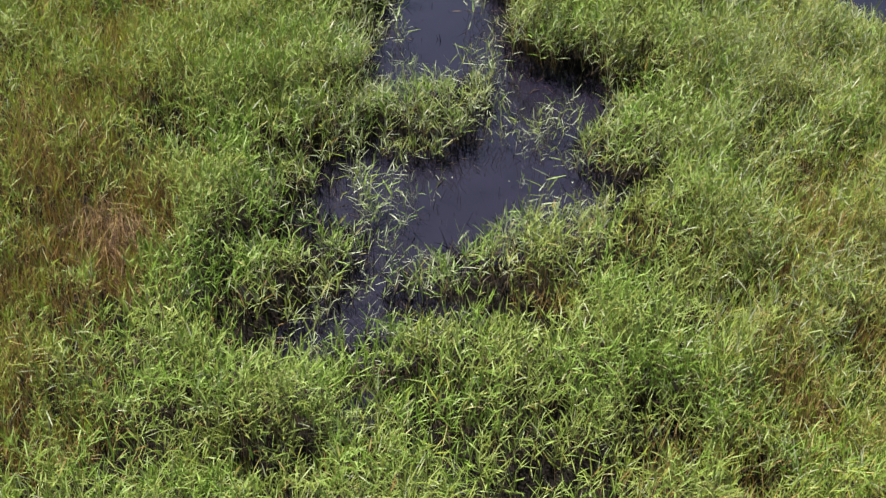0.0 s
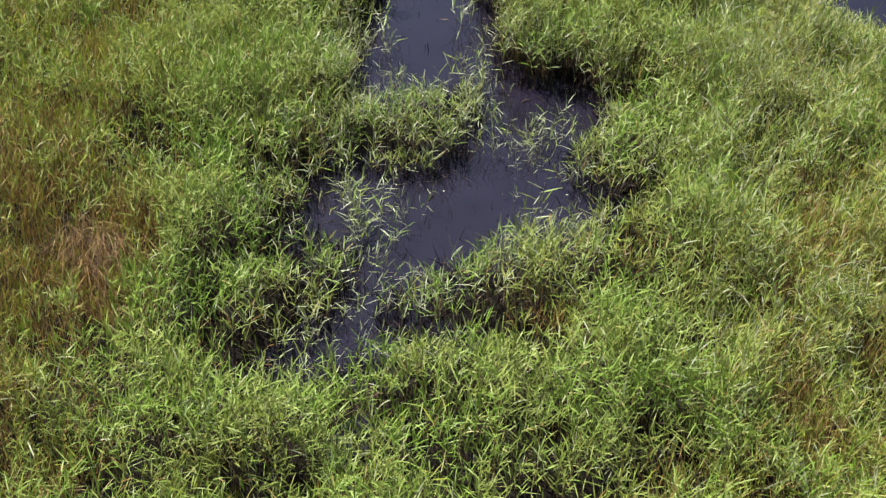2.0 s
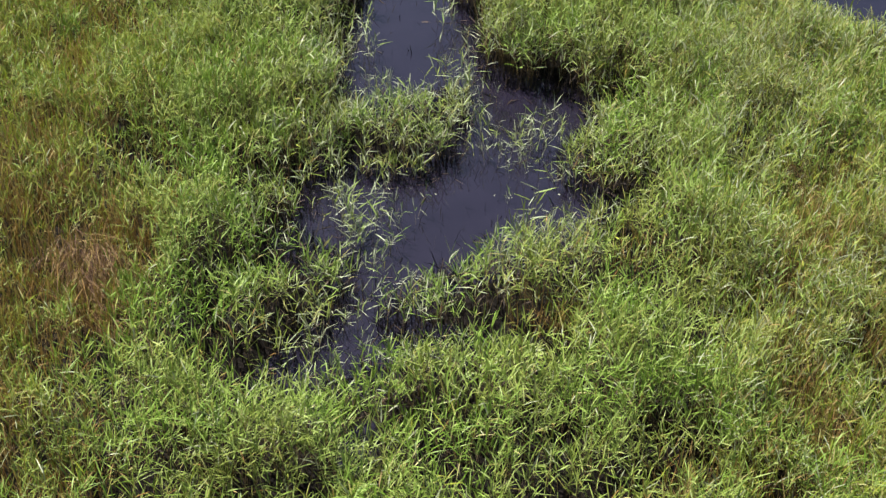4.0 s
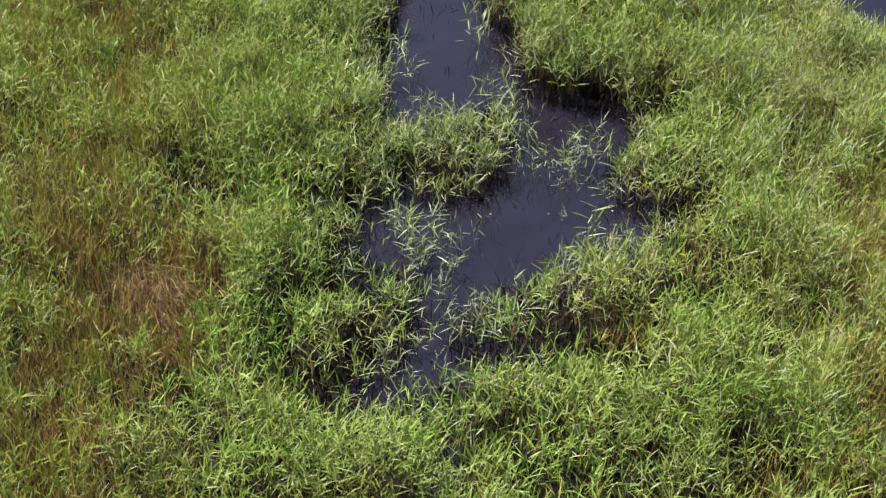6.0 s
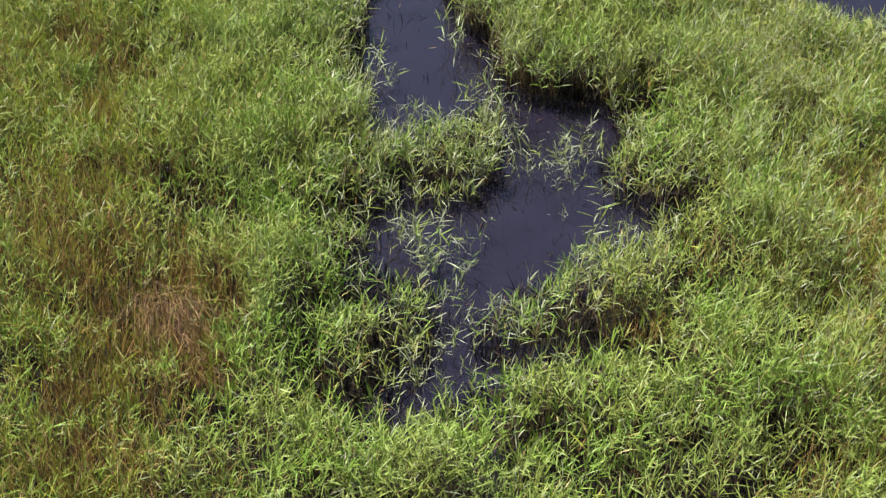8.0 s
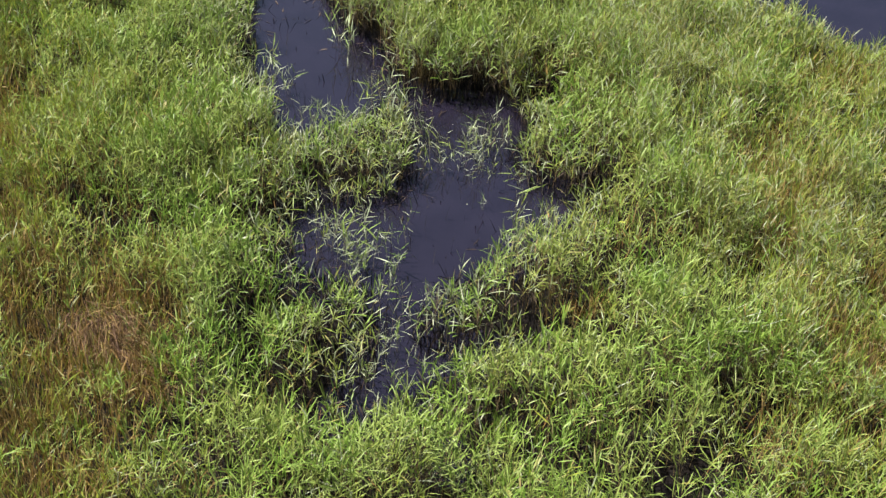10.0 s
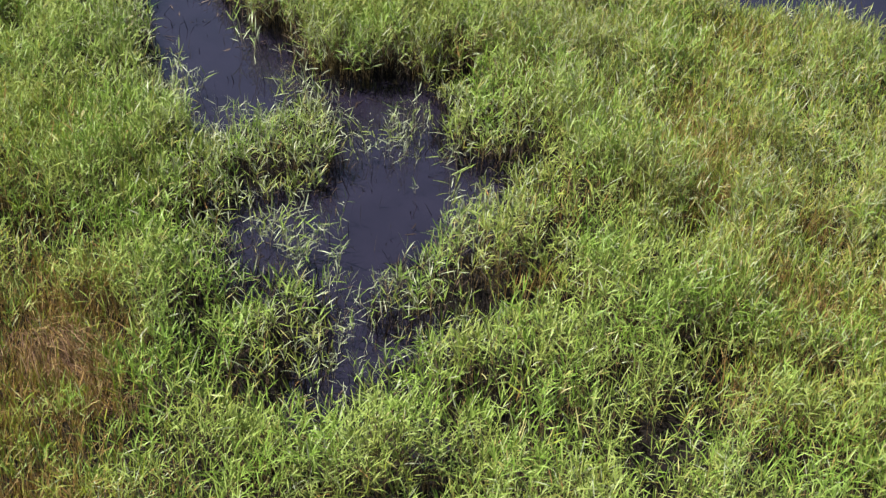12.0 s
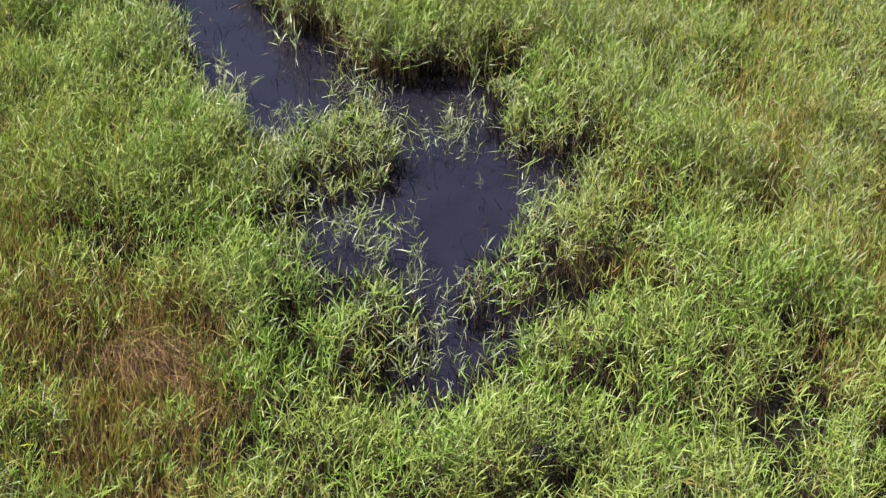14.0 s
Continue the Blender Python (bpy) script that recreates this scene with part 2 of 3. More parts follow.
# thinner growth
THIN = [(-4.7, -4.3, 1.0, 1.7, 0.45), (-5.5, -6.6, 1.1, 1.0, 0.65), (0.3, -5.8, 1.3, 0.4, 0.65), (0.2, -3.9, 1.8, 1.2, 0.10), (-2.3, -4.2, 0.4, 0.8, 0.6), (-0.3, -4.9, 1.6, 0.55, 0.50), (-4.4, -8.4, 1.8, 0.9, 0.52), (-1.0, -8.6, 2.6, 1.8, 0.44), (-6.3, -8.6, 1.8, 1.5, 0.44), (-5.6, -0.6, 0.5, 1.6, 0.35), (2.3, 0.2, 0.6, 1.2, 0.35), (-2.5, 3.0, 1.2, 1.7, 0.62), (-3.4, 1.6, 1.0, 0.6, 0.68)]
LOW = [(3.4, -4.3, 0.6, 0.7, 0.3), (0.3, -6.7, 1.6, 0.6, 0.2), (-4.9, -8.4, 1.8, 0.9, 0.3), (9.8, 7.9, 1.8, 2.6, 0.3), (12.8, 4.3, 2.2, 1.2, 0.3), (7.8, 10.6, 1.4, 1.0, 0.3), (-9.6, -4.6, 1.0, 1.2, 0.5), (-9.7, -1.1, 0.8, 0.8, 0.35), (3.0, -1.4, 0.5, 2.4, 0.3)]
# closed growth
FILL = [(0.4, -3.7, 1.9, 1.0, 0.55), (2.0, -3.6, 0.9, 1.2, 0.6), (-4.0, -3.6, 0.45, 0.55, 0.7), (-5.2, -4.2, 0.8, 1.2, 0.35), (-6.5, 3.0, 1.0, 3.0, 0.6), (-7.0, -0.5, 0.9, 1.8, 0.5), (-4.7, 2.6, 0.8, 1.0, 0.7), (4.6, -3.0, 1.3, 3.5, 0.55), (9.0, 5.0, 3.0, 3.5, 0.55), (0.8, 7.2, 2.4, 1.0, 0.4)]
# lush upright growth
LUSH = [(-7.2, 0.8, 1.3, 3.0, 1.0), (-6.4, -8.0, 1.4, 1.8, 0.9), (-8.0, -6.4, 1.3, 1.6, 0.9), (-1.4, -8.6, 2.2, 1.5, 0.9), (-0.6, -2.7, 0.9, 0.6, 0.8), (3.6, -6.6, 1.8, 1.6, 0.8), (4.6, -2.0, 1.2, 2.0, 0.6), (0.6, 8.0, 2.4, 1.6, 0.7), (-6.6, 6.0, 1.0, 3.0, 0.6)]


# ---- ground, water ----
def mesh_from(name, verts, tris, mats, index=None):
    me = bpy.data.meshes.new(name)
    me.vertices.add(len(verts))
    me.vertices.foreach_set("co", np.ascontiguousarray(verts, np.float32).ravel())
    me.loops.add(tris.size)
    me.loops.foreach_set("vertex_index", np.ascontiguousarray(tris, np.int32).ravel())
    me.polygons.add(len(tris))
    me.polygons.foreach_set("loop_start", np.arange(0, tris.size, 3, dtype=np.int32))
    for m in mats:
        me.materials.append(m)
    if index is not None:
        me.polygons.foreach_set("material_index", np.ascontiguousarray(index, np.int32))
    me.update(calc_edges=True)
    me.validate()
    return me


def axis(lo, hi, step, far):
    inner = np.arange(lo, hi + 1e-6, step)
    return np.concatenate([[-far, -far / 4, lo - 60, lo - 28, lo - 14], inner, [hi + 14, hi + 28, hi + 60, far / 4, far]])


def build_ground():
    xs, ys = axis(-26, 26, 0.45, 2400), axis(-20, 30, 0.45, 2400)
    gx, gy = np.meshgrid(xs, ys)
    flat = np.column_stack([gx.ravel(), gy.ravel()])
    inside = np.maximum(side(flat, POND), side(flat, LAKE))
    z = -0.55 * np.clip((inside + 0.5) / 0.6, 0, 1) - 0.35 * blobs(flat, GAPS[18:20]) + 0.05 + (wave(flat, 1.5, 3) - 0.5) * 0.08
    n = len(xs)
    i = (np.arange(len(ys) - 1)[:, None] * n + np.arange(n - 1)).ravel()
    tris = np.vstack([np.column_stack([i, i + 1, i + n + 1]), np.column_stack([i, i + n + 1, i + n])])
    centre = np.tile((flat[i] + flat[i + n + 1]) / 2, (2, 1))
    index = ((np.abs(centre[:, 0]) > 24) | (np.abs(centre[:, 1] - 2.5) > 21)).astype(int)
    ob = new("ground", mesh_from("ground", np.column_stack([flat, z]), tris, [mud, far_marsh], index))
    tagged(ob, "dark wet marsh mud under the reeds, green marsh beyond", "ground", kind="structure")


def build_water(name, x0, y0, x1, y1, label):
    xs, ys = np.linspace(x0, x1, 40), np.linspace(y0, y1, 40)
    gx, gy = np.meshgrid(xs, ys)
    i = (np.arange(39)[:, None] * 40 + np.arange(39)).ravel()
    tris = np.vstack([np.column_stack([i, i + 1, i + 41]), np.column_stack([i, i + 41, i + 40])])
    ob = new(name, mesh_from(name, np.column_stack([gx.ravel(), gy.ravel(), np.zeros(gx.size)]), tris, [pond_water]))
    tagged(ob, label, "water", kind="structure")


build_ground()
build_water("water", -8.5, -11, 5, 24, "still dark pond water that mirrors the sky")
build_water("water", 5.5, -9, 62, 44, "open water of a lake beyond the reeds")


# ---- reeds ----
def ribbons(base, heading, rise, length, width, bend, twist):
    """Arching blades: six points and four triangles each. heading: direction in plan; rise: angle above the level."""
    out = np.column_stack([np.cos(heading), np.sin(heading), np.zeros(len(base))])
    up = np.array([0, 0, 1.0])
    way = out * np.cos(rise)[:, None] + up * np.sin(rise)[:, None]
    across = np.column_stack([-np.sin(heading), np.cos(heading), np.zeros(len(base))])
    normal = np.cross(way, across)
    across = across * np.cos(twist)[:, None] + normal * np.sin(twist)[:, None]
    rows = []
    for s, w in ((0.0, 0.0), (0.34, 1.0), (0.70, 0.72), (1.0, 0.0)):
        p = base + way * (length * s)[:, None] - up * (bend * length * s * s)[:, None] + out * (bend * length * s * s * 0.35)[:, None]
        if w:
            rows += [p - across * (width * w / 2)[:, None], p + across * (width * w / 2)[:, None]]
        else:
            rows.append(p)
    verts = np.stack(rows, 1).reshape(-1, 3)
    pattern = np.array([(0, 1, 2), (1, 3, 4), (1, 4, 2), (3, 5, 4)])
    return verts, (np.arange(len(base))[:, None, None] * 6 + pattern).reshape(-1, 3)


def stalks(base, top, radius):
    """Three-sided tapering stems from base to top."""
    rows = []
    for k in range(3):
        a = k * 2.094
        rows.append(base + np.column_stack([np.cos(a) * radius, np.sin(a) * radius, 0 * radius]))
    rows.append(top)
    verts = np.stack(rows, 1).reshape(-1, 3)
    pattern = np.array([(0, 1, 3), (1, 2, 3), (2, 0, 3)])
    return verts, (np.arange(len(base))[:, None, None] * 4 + pattern).reshape(-1, 3)


def reed_stand(foot, height, dry, pale, leaves, rng, scale=1.0, spread=0.0, lush=None, fine=None):
    """Reed plants at the feet given: verts, triangles and the material of each triangle (0 green, 1 yellow, 2 straw, 3
    stem, 4 grey, 5 olive, 6 near-black dead leaf as shade).
    """
    n = len(foot)
    lush = np.zeros(n) if lush is None else lush
    lean = rng.normal(0, 0.09, (n, 2)) + np.array([0.03, -0.03]) + spread
    top = np.column_stack([foot[:, :2] + lean * height[:, None], foot[:, 2] + height])
    verts, tris = stalks(foot, top, np.full(n, 0.006 * scale))
    parts, mats = [(verts, tris)], [np.full(len(tris), 3)]
    plane = rng.uniform(0, 2 * math.pi, n)
    who = np.repeat(np.arange(n), leaves)
    k = np.tile(np.arange(leaves), n)
    crown = k >= 0.4 * leaves                        # most leaves spread in a tuft at the top, the rest hang below it
    f = np.where(crown, rng.uniform(0.80, 1.0, len(k)), rng.uniform(0.42, 0.80, len(k)))
    base = foot[who] + (top - foot)[who] * np.minimum(f, 0.99)[:, None]
    heading = plane[who] + k * 2.4 + rng.normal(0, 0.35, len(k))
    rise = rng.normal(0.80, 0.30, len(k)) + 1.6 * np.clip(f - 0.80, 0, 1) + 0.3 * dry[who] + 0.15 * lush[who]
    length = rng.uniform(0.30, 0.58, len(k)) * scale
    slim = 1.0 if fine is None else 1 - fine[who]
    width = slim * rng.uniform(0.020, 0.038, len(k)) * scale * (1 - 0.4 * dry[who]) * (1 - 0.28 * np.clip(pale[who], 0, 1))
    bend = 0.42 * rng.uniform(0.0, 1, len(k)) ** 1.7
    verts, tris = ribbons(base, heading, np.clip(rise, -0.2, 1.5), length, width, bend, rng.normal(0, 0.45, len(k)))
    chance = rng.uniform(0, 1, len(k))
    d = dry[who]
    kept = rng.uniform(0, 1, len(k)) > np.where(f < 0.72, 0.9, 0.2) * d
    # dead leaves low down take a near-black colour, painting the stand's inner shade
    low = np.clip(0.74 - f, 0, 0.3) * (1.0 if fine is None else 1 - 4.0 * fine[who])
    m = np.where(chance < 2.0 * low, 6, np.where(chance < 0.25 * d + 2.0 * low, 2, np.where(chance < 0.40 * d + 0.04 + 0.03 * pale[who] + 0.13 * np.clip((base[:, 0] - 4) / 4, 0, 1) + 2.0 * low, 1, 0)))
    m = np.where((m == 0) & (rng.uniform(0, 1, len(k)) < (0.05 + 0.34 * pale[who]) * (1 - d) * (1 - 0.7 * lush[who])), 4, m)
    m = np.where((m == 0) & (rng.uniform(0, 1, len(k)) < 0.45 * d + 0.25 * np.clip((-8.2 - base[:, 0]) / 2.5, 0, 1) + 0.16 * np.clip((base[:, 0] - 4) / 3, 0, 1)), 5, m)
    tris = tris[np.repeat(kept, 4)]
    used, tris = np.unique(tris, return_inverse=True)
    parts.append((verts[used], tris.reshape(-1, 3)))
    mats.append(np.repeat(m[kept], 4))
    return parts, mats


def joined(parts, mats):
    verts, tris, shift = [], [], 0
    for v, t in parts:
        verts.append(v)
        tris.append(t + shift)
        shift += len(v)
    return np.vstack(verts), np.vstack(tris), np.concatenate(mats)


SEEN = np.array([(-21, 13), (-15.5, -5), (-12.5, -12), (-9.5, -14.5), (4, -15.5), (8.5, -13), (11, -9), (20, 4.5), (18, 11), (12, 15.5), (-4, 19.5), (-12, 19), (-20, 16)])


def build_reeds():
    rng = np.random.RandomState(11)
    count, each = 36000, 3
    tufts = np.column_stack([rng.uniform(-21, 20, count), rng.uniform(-15.5, 19.5, count)])
    offset = rng.normal(0, 0.15, (count * each, 2))
    spots = np.repeat(tufts, each, 0) + offset
    tall = np.repeat(rng.uniform(0.70, 1.25, count), each) * (1.06 - 1.2 * (offset ** 2).sum(1))
    wet = shore(spots)
    clump = 0.34 * wave(spots, 2.0, 5) + 0.42 * wave(spots, 0.95, 6) + 0.24 * wave(spots, 0.4, 7)
    clump = np.clip((clump - 0.5) * 2.7 + 0.5, 0, 1)
    gap, thin, patch, lush = blobs(spots, GAPS), blobs(spots, THIN), blobs(spots, DRY), blobs(spots, LUSH)
    soft = np.clip(0.55 - wet / 0.45, 0, 1) ** 1.3
    chance = np.maximum(0.22 + 0.9 * clump + 0.25 * lush + 0.25 * np.clip((spots[:, 1] - 1) / 5, 0, 1) + 0.3 * np.clip((spots[:, 0] - 3.4) / 1.5, 0, 1), 1.6 * blobs(spots, FILL)) * (1 - gap) * soft * (1 - 0.3 * patch) * (1 - thin)
    keep = (side(spots, SEEN) > 0) & (rng.uniform(0, 1, len(spots)) < 0.62 * chance)
    spots, wet, clump, gap, tall, offset, patch, lush = (a[keep] for a in (spots, wet, clump, gap, tall, offset, patch, lush))
    edge = np.clip(-wet / 1.4, 0, 1)
    x, y = spots.T
    far_bank = np.clip((y - 4.6) / 1.5, 0, 1) * np.clip((x + 2.6) / 0.8, 0, 1) * np.clip((6.5 - x) / 2.5, 0, 1)
    height = (0.85 + 0.70 * edge + far_bank * (0.65 - 0.35 * edge)) * (0.50 + 0.85 * clump + 0.15 * lush) * rng.uniform(0.75, 1.2, len(spots)) * tall * (1 - 0.5 * gap)
    height *= (1 - 0.25 * patch) * (1 - blobs(spots, LOW))
    dry = np.clip(patch * np.clip(3.2 * wave(spots, 0.75, 8) - 0.62, 0.05, 1.3) + 0.2 * (wave(spots, 2.1, 9) - 0.5) * (1 - lush), 0, 1)
    pale = np.clip((x - 2.5) / 3.3, 0, 1) * np.clip((y + 11) / 5, 0, 1) * (0.15 + 0.7 * wave(spots, 2.4, 12))
    pale = np.maximum(pale, np.clip(1.1 + wet / 1.7, 0, 1) * (0.4 + 1.2 * wave(spots, 1.1, 17)) * np.clip((y + 7.6) / 1.6, 0.2, 1))
    foot = np.column_stack([spots, np.full(len(spots), -0.02)])
    band = (x > -5.0) & (x < -1.6) & (y > 0.8) & (y < 5.4)
    height = np.where(band, 0.78 * height, height)
    pale = np.where(band, np.maximum(pale, 0.9), pale)
    fine = 0.22 * np.clip(-wet / 2.0 - 0.4, 0, 1) * (1 - 0.6 * lush)
    island = (x > -2.7) & (x < 2.6) & (y > -5.7) & (y < -1.4)
    left = (x < -3.4) & ~band & (y > -7.1)
    right = (x > -2.6) & (y > -6) & ~island & ~band
    front = ~(band | island | left | right)
    for pick, label in ((left, "tall green reeds with dry brown patches on the pond bank"), (right, "tall dense green reeds between pond and lake"),
                        (front, "dense green reeds closing the end of the channel"), (island, "clump of green reeds rising out of the water"),
                        (band, "narrow belt of green reeds between two pools")):
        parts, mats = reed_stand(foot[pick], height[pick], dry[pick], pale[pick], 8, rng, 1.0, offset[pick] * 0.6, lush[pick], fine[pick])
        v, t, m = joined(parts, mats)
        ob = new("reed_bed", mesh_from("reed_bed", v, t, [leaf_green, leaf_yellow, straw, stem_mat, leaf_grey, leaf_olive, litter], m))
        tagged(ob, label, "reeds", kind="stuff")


def build_straw():
    """Upright and bent dead stalks in the dry patches."""
    rng = np.random.RandomState(21)
    spots = np.column_stack([rng.uniform(-21, 20, 220000), rng.uniform(-15, 19, 220000)])
    patch = blobs(spots, DRY)
    keep = (rng.uniform(0, 1, len(spots)) < patch * np.clip(3.2 * wave(spots, 0.75, 8) - 0.45, 0.25, 1.4) + 0.006) & (shore(spots) < -1.1) & (side(spots, SEEN) > 0)
    spots, patch = spots[keep], patch[keep]
    n = len(spots)
    base = np.column_stack([spots, rng.uniform(0.0, 0.35, n)])
    v, t = ribbons(base, rng.uniform(0, 6.28, n), np.clip(rng.normal(1.32, 0.2, n), 0.2, 1.56), rng.uniform(0.65, 1.5, n) * (1 - 0.15 * patch),
                   rng.uniform(0.010, 0.024, n), rng.uniform(0.0, 0.3, n), rng.normal(0, 0.5, n))
    ob = new("dead_reeds", mesh_from("dead_reeds", v, t, [straw]))
    tagged(ob, "upright brown dead reed stalks among the living reeds", "dead reeds", kind="stuff")


def build_straw_heap():
    """Collapsed stalks draped over a low ridge: some combed down its face, some lying across, a hollow of old stems beside it."""
    rng = np.random.RandomState(23)
    n = 1700
    along = rng.normal(0, 0.6, n)
    x = -9.5 + 0.80 * along + rng.normal(0, 0.25, n)
    y = -3.55 - rng.uniform(0, 2.0, n) - 0.35 * along
    down = np.clip((-3.55 - y) / 2.0, 0, 1)
    z = np.clip(0.85 - 0.75 * down + rng.normal(0, 0.22, n) - 0.25 * along ** 2, 0.05, 1.2)
    heading = np.where(rng.uniform(0, 1, n) < 0.75, rng.normal(-1.0, 0.6, n) + 0.6 * along, rng.uniform(0, 6.28, n))
    v, t = ribbons(np.column_stack([x, y, z]), heading, rng.normal(0.1, 0.45, n), rng.uniform(0.4, 1.2, n), rng.uniform(0.007, 0.018, n),
                   rng.uniform(0.2, 0.9, n), rng.normal(0, 0.8, n))
    v[:, 2] = np.maximum(v[:, 2], 0.03)
    pick = np.repeat((rng.uniform(0, 1, n) < 0.22).astype(int), 4)
    ob = new("straw_heap", mesh_from("straw_heap", v, t, [old_straw, straw], pick))
    tagged(ob, "collapsed heap of reddish brown dead reed stalks", "dead reeds", kind="stuff")


def build_fine_grass():
    """Hair-thin flowering stalks that stand as a reddish haze beside the heap and in the tan patches."""
    rng = np.random.RandomState(25)
    spots = np.column_stack([rng.uniform(-13, 10, 90000), rng.uniform(-13, 6, 90000)])
    haze = blobs(spots, [(-8.5, -4.3, 0.75, 1.0, 0.9), (-9.4, -2.6, 0.8, 0.7, 0.5), (-10.9, -7.6, 1.2, 2.2, 0.35), (7.6, -1.1, 0.8, 1.4, 0.5), (6.7, -3.5, 0.8, 0.7, 0.5), (6.6, -8.2, 1.2, 1.5, 0.4), (4.8, 4.2, 0.5, 1.6, 0.35)])
    keep = rng.uniform(0, 1, len(spots)) < haze
    spots = spots[keep]
    n = len(spots)
    base = np.column_stack([spots, rng.uniform(0.2, 0.7, n)])
    v, t = ribbons(base, rng.uniform(0, 6.28, n), np.clip(rng.normal(1.3, 0.18, n), 0.6, 1.56), rng.uniform(0.5, 0.95, n), rng.uniform(0.005, 0.010, n),
                   rng.uniform(0.0, 0.25, n), rng.normal(0, 0.6, n))
    ob = new("fine_grass", mesh_from("fine_grass", v, t, [straw]))
    tagged(ob, "thin reddish brown flowering grass stalks in the dry patches", "grass", kind="stuff")


def build_sedge():
    """Fine upright blades that fill the dry side of the marsh."""
    rng = np.random.RandomState(27)
    spots = np.column_stack([rng.uniform(-21, 20, 260000), rng.uniform(-15, 19, 260000)])
    patch = blobs(spots, DRY)
    streak = wave(spots * np.array([1.0, 0.6]), 0.7, 14)
    keep = (rng.uniform(0, 1, len(spots)) < 0.42 * np.clip(patch * 1.1 - 0.1, 0, 1) * np.clip(streak * 2.6 - 0.9, 0, 1) + 0.16 * np.clip((spots[:, 0] - 3.6) / 1.5, 0, 1)) & (shore(spots) < -0.3) & (side(spots, SEEN) > 0)
    spots = spots[keep]
    n = len(spots)
    base = np.column_stack([spots, rng.uniform(0.0, 0.7, n)])
    v, t = ribbons(base, rng.uniform(0, 6.28, n), np.clip(rng.normal(1.25, 0.2, n), 0.5, 1.55), rng.uniform(0.5, 1.1, n) * (0.7 + 0.5 * wave(spots, 1.2, 15)),
                   rng.uniform(0.010, 0.022, n), rng.uniform(0.0, 0.45, n) ** 1.5, rng.normal(0, 0.6, n))
    pick = np.where(rng.uniform(0, 1, n) < 0.2 + 0.7 * wave(spots, 1.6, 16), 0, np.where(rng.uniform(0, 1, n) < 0.5, 1, 2))
    ob = new("sedge", mesh_from("sedge", v, t, [leaf_olive, leaf_yellow, straw], np.repeat(pick, 4)))
    tagged(ob, "fine upright olive sedge mixed with brown stalks", "sedge", kind="stuff")


def build_margin():
    """Reeds round about, out of the camera's view."""
    rng = np.random.RandomState(31)
    near = np.column_stack([rng.uniform(-30, 30, 22000), rng.uniform(-40, -6, 22000)])
    wide = np.column_stack([rng.uniform(-50, 50, 26000), rng.uniform(-46, 56, 26000)])
    spots = np.vstack([near, wide])
    keep = (side(spots, SEEN) < 0) & (shore(spots) < 0)
    spots = spots[keep]
    foot = np.column_stack([spots, np.full(len(spots), 0.0)])
    height = 1.3 + 0.9 * wave(spots, 3, 5)
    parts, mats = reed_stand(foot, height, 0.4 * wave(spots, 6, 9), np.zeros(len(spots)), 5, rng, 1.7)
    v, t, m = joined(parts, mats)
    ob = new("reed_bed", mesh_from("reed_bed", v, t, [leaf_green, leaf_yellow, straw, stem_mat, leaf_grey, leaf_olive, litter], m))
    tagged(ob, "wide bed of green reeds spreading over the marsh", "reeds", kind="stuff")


def build_shade_stems():
    """Added standing stems of former years, coloured near-black to paint shade at the foot of the stand near the water
    and in its openings.
    """
    rng = np.random.RandomState(29)
    spots = np.column_stack([rng.uniform(-15, 13, 240000), rng.uniform(-13, 13, 240000)])
    wet = shore(spots)
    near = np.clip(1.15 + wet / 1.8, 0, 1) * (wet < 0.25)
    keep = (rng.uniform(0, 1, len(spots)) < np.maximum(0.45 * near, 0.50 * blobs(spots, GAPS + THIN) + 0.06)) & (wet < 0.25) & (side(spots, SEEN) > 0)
    spots = spots[keep]
    n = len(spots)
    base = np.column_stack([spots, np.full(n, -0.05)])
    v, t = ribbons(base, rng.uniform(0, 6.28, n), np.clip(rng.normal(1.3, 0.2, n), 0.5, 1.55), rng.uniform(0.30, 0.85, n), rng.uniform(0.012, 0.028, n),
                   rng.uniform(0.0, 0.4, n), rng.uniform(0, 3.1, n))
    ob = new("shade_stems", mesh_from("shade_stems", v, t, [stub_and_shade, litter], np.repeat((rng.uniform(0, 1, n) < 0.2).astype(int), 4)))
    tagged(ob, "old reed stems coloured near-black as shade under the green reeds", "dead reeds", kind="stuff")


build_shade_stems()
build_sedge()
build_reeds()
build_straw()
build_straw_heap()
build_fine_grass()
build_margin()


# ---- single reeds in the open water ----
def part(name, bm, material, parent, label=""):
    me = bpy.data.meshes.new(name)
    bm.to_mesh(me)
    bm.free()
    me.materials.append(material)
    ob = new(name, me)
    ob.parent = parent
    return tagged(ob, label)


def stem_mesh(points, radius):
    """A five-sided jointed stem along the points, with a swelling at each joint."""
    bm = bmesh.new()
    rings = []
    for i, p in enumerate(points):
        r = radius * (1 - 0.7 * i / (len(points) - 1)) * (1.25 if i % 2 else 1.0)
        rings.append([bm.verts.new(p + Vector((math.cos(a) * r, math.sin(a) * r, 0))) for a in [k * 1.2566 for k in range(5)]])
    for a, b in zip(rings, rings[1:]):
        for k in range(5):
            bm.faces.new((a[k], a[(k + 1) % 5], b[(k + 1) % 5], b[k]))
    bm.faces.new(rings[-1])
    return bm


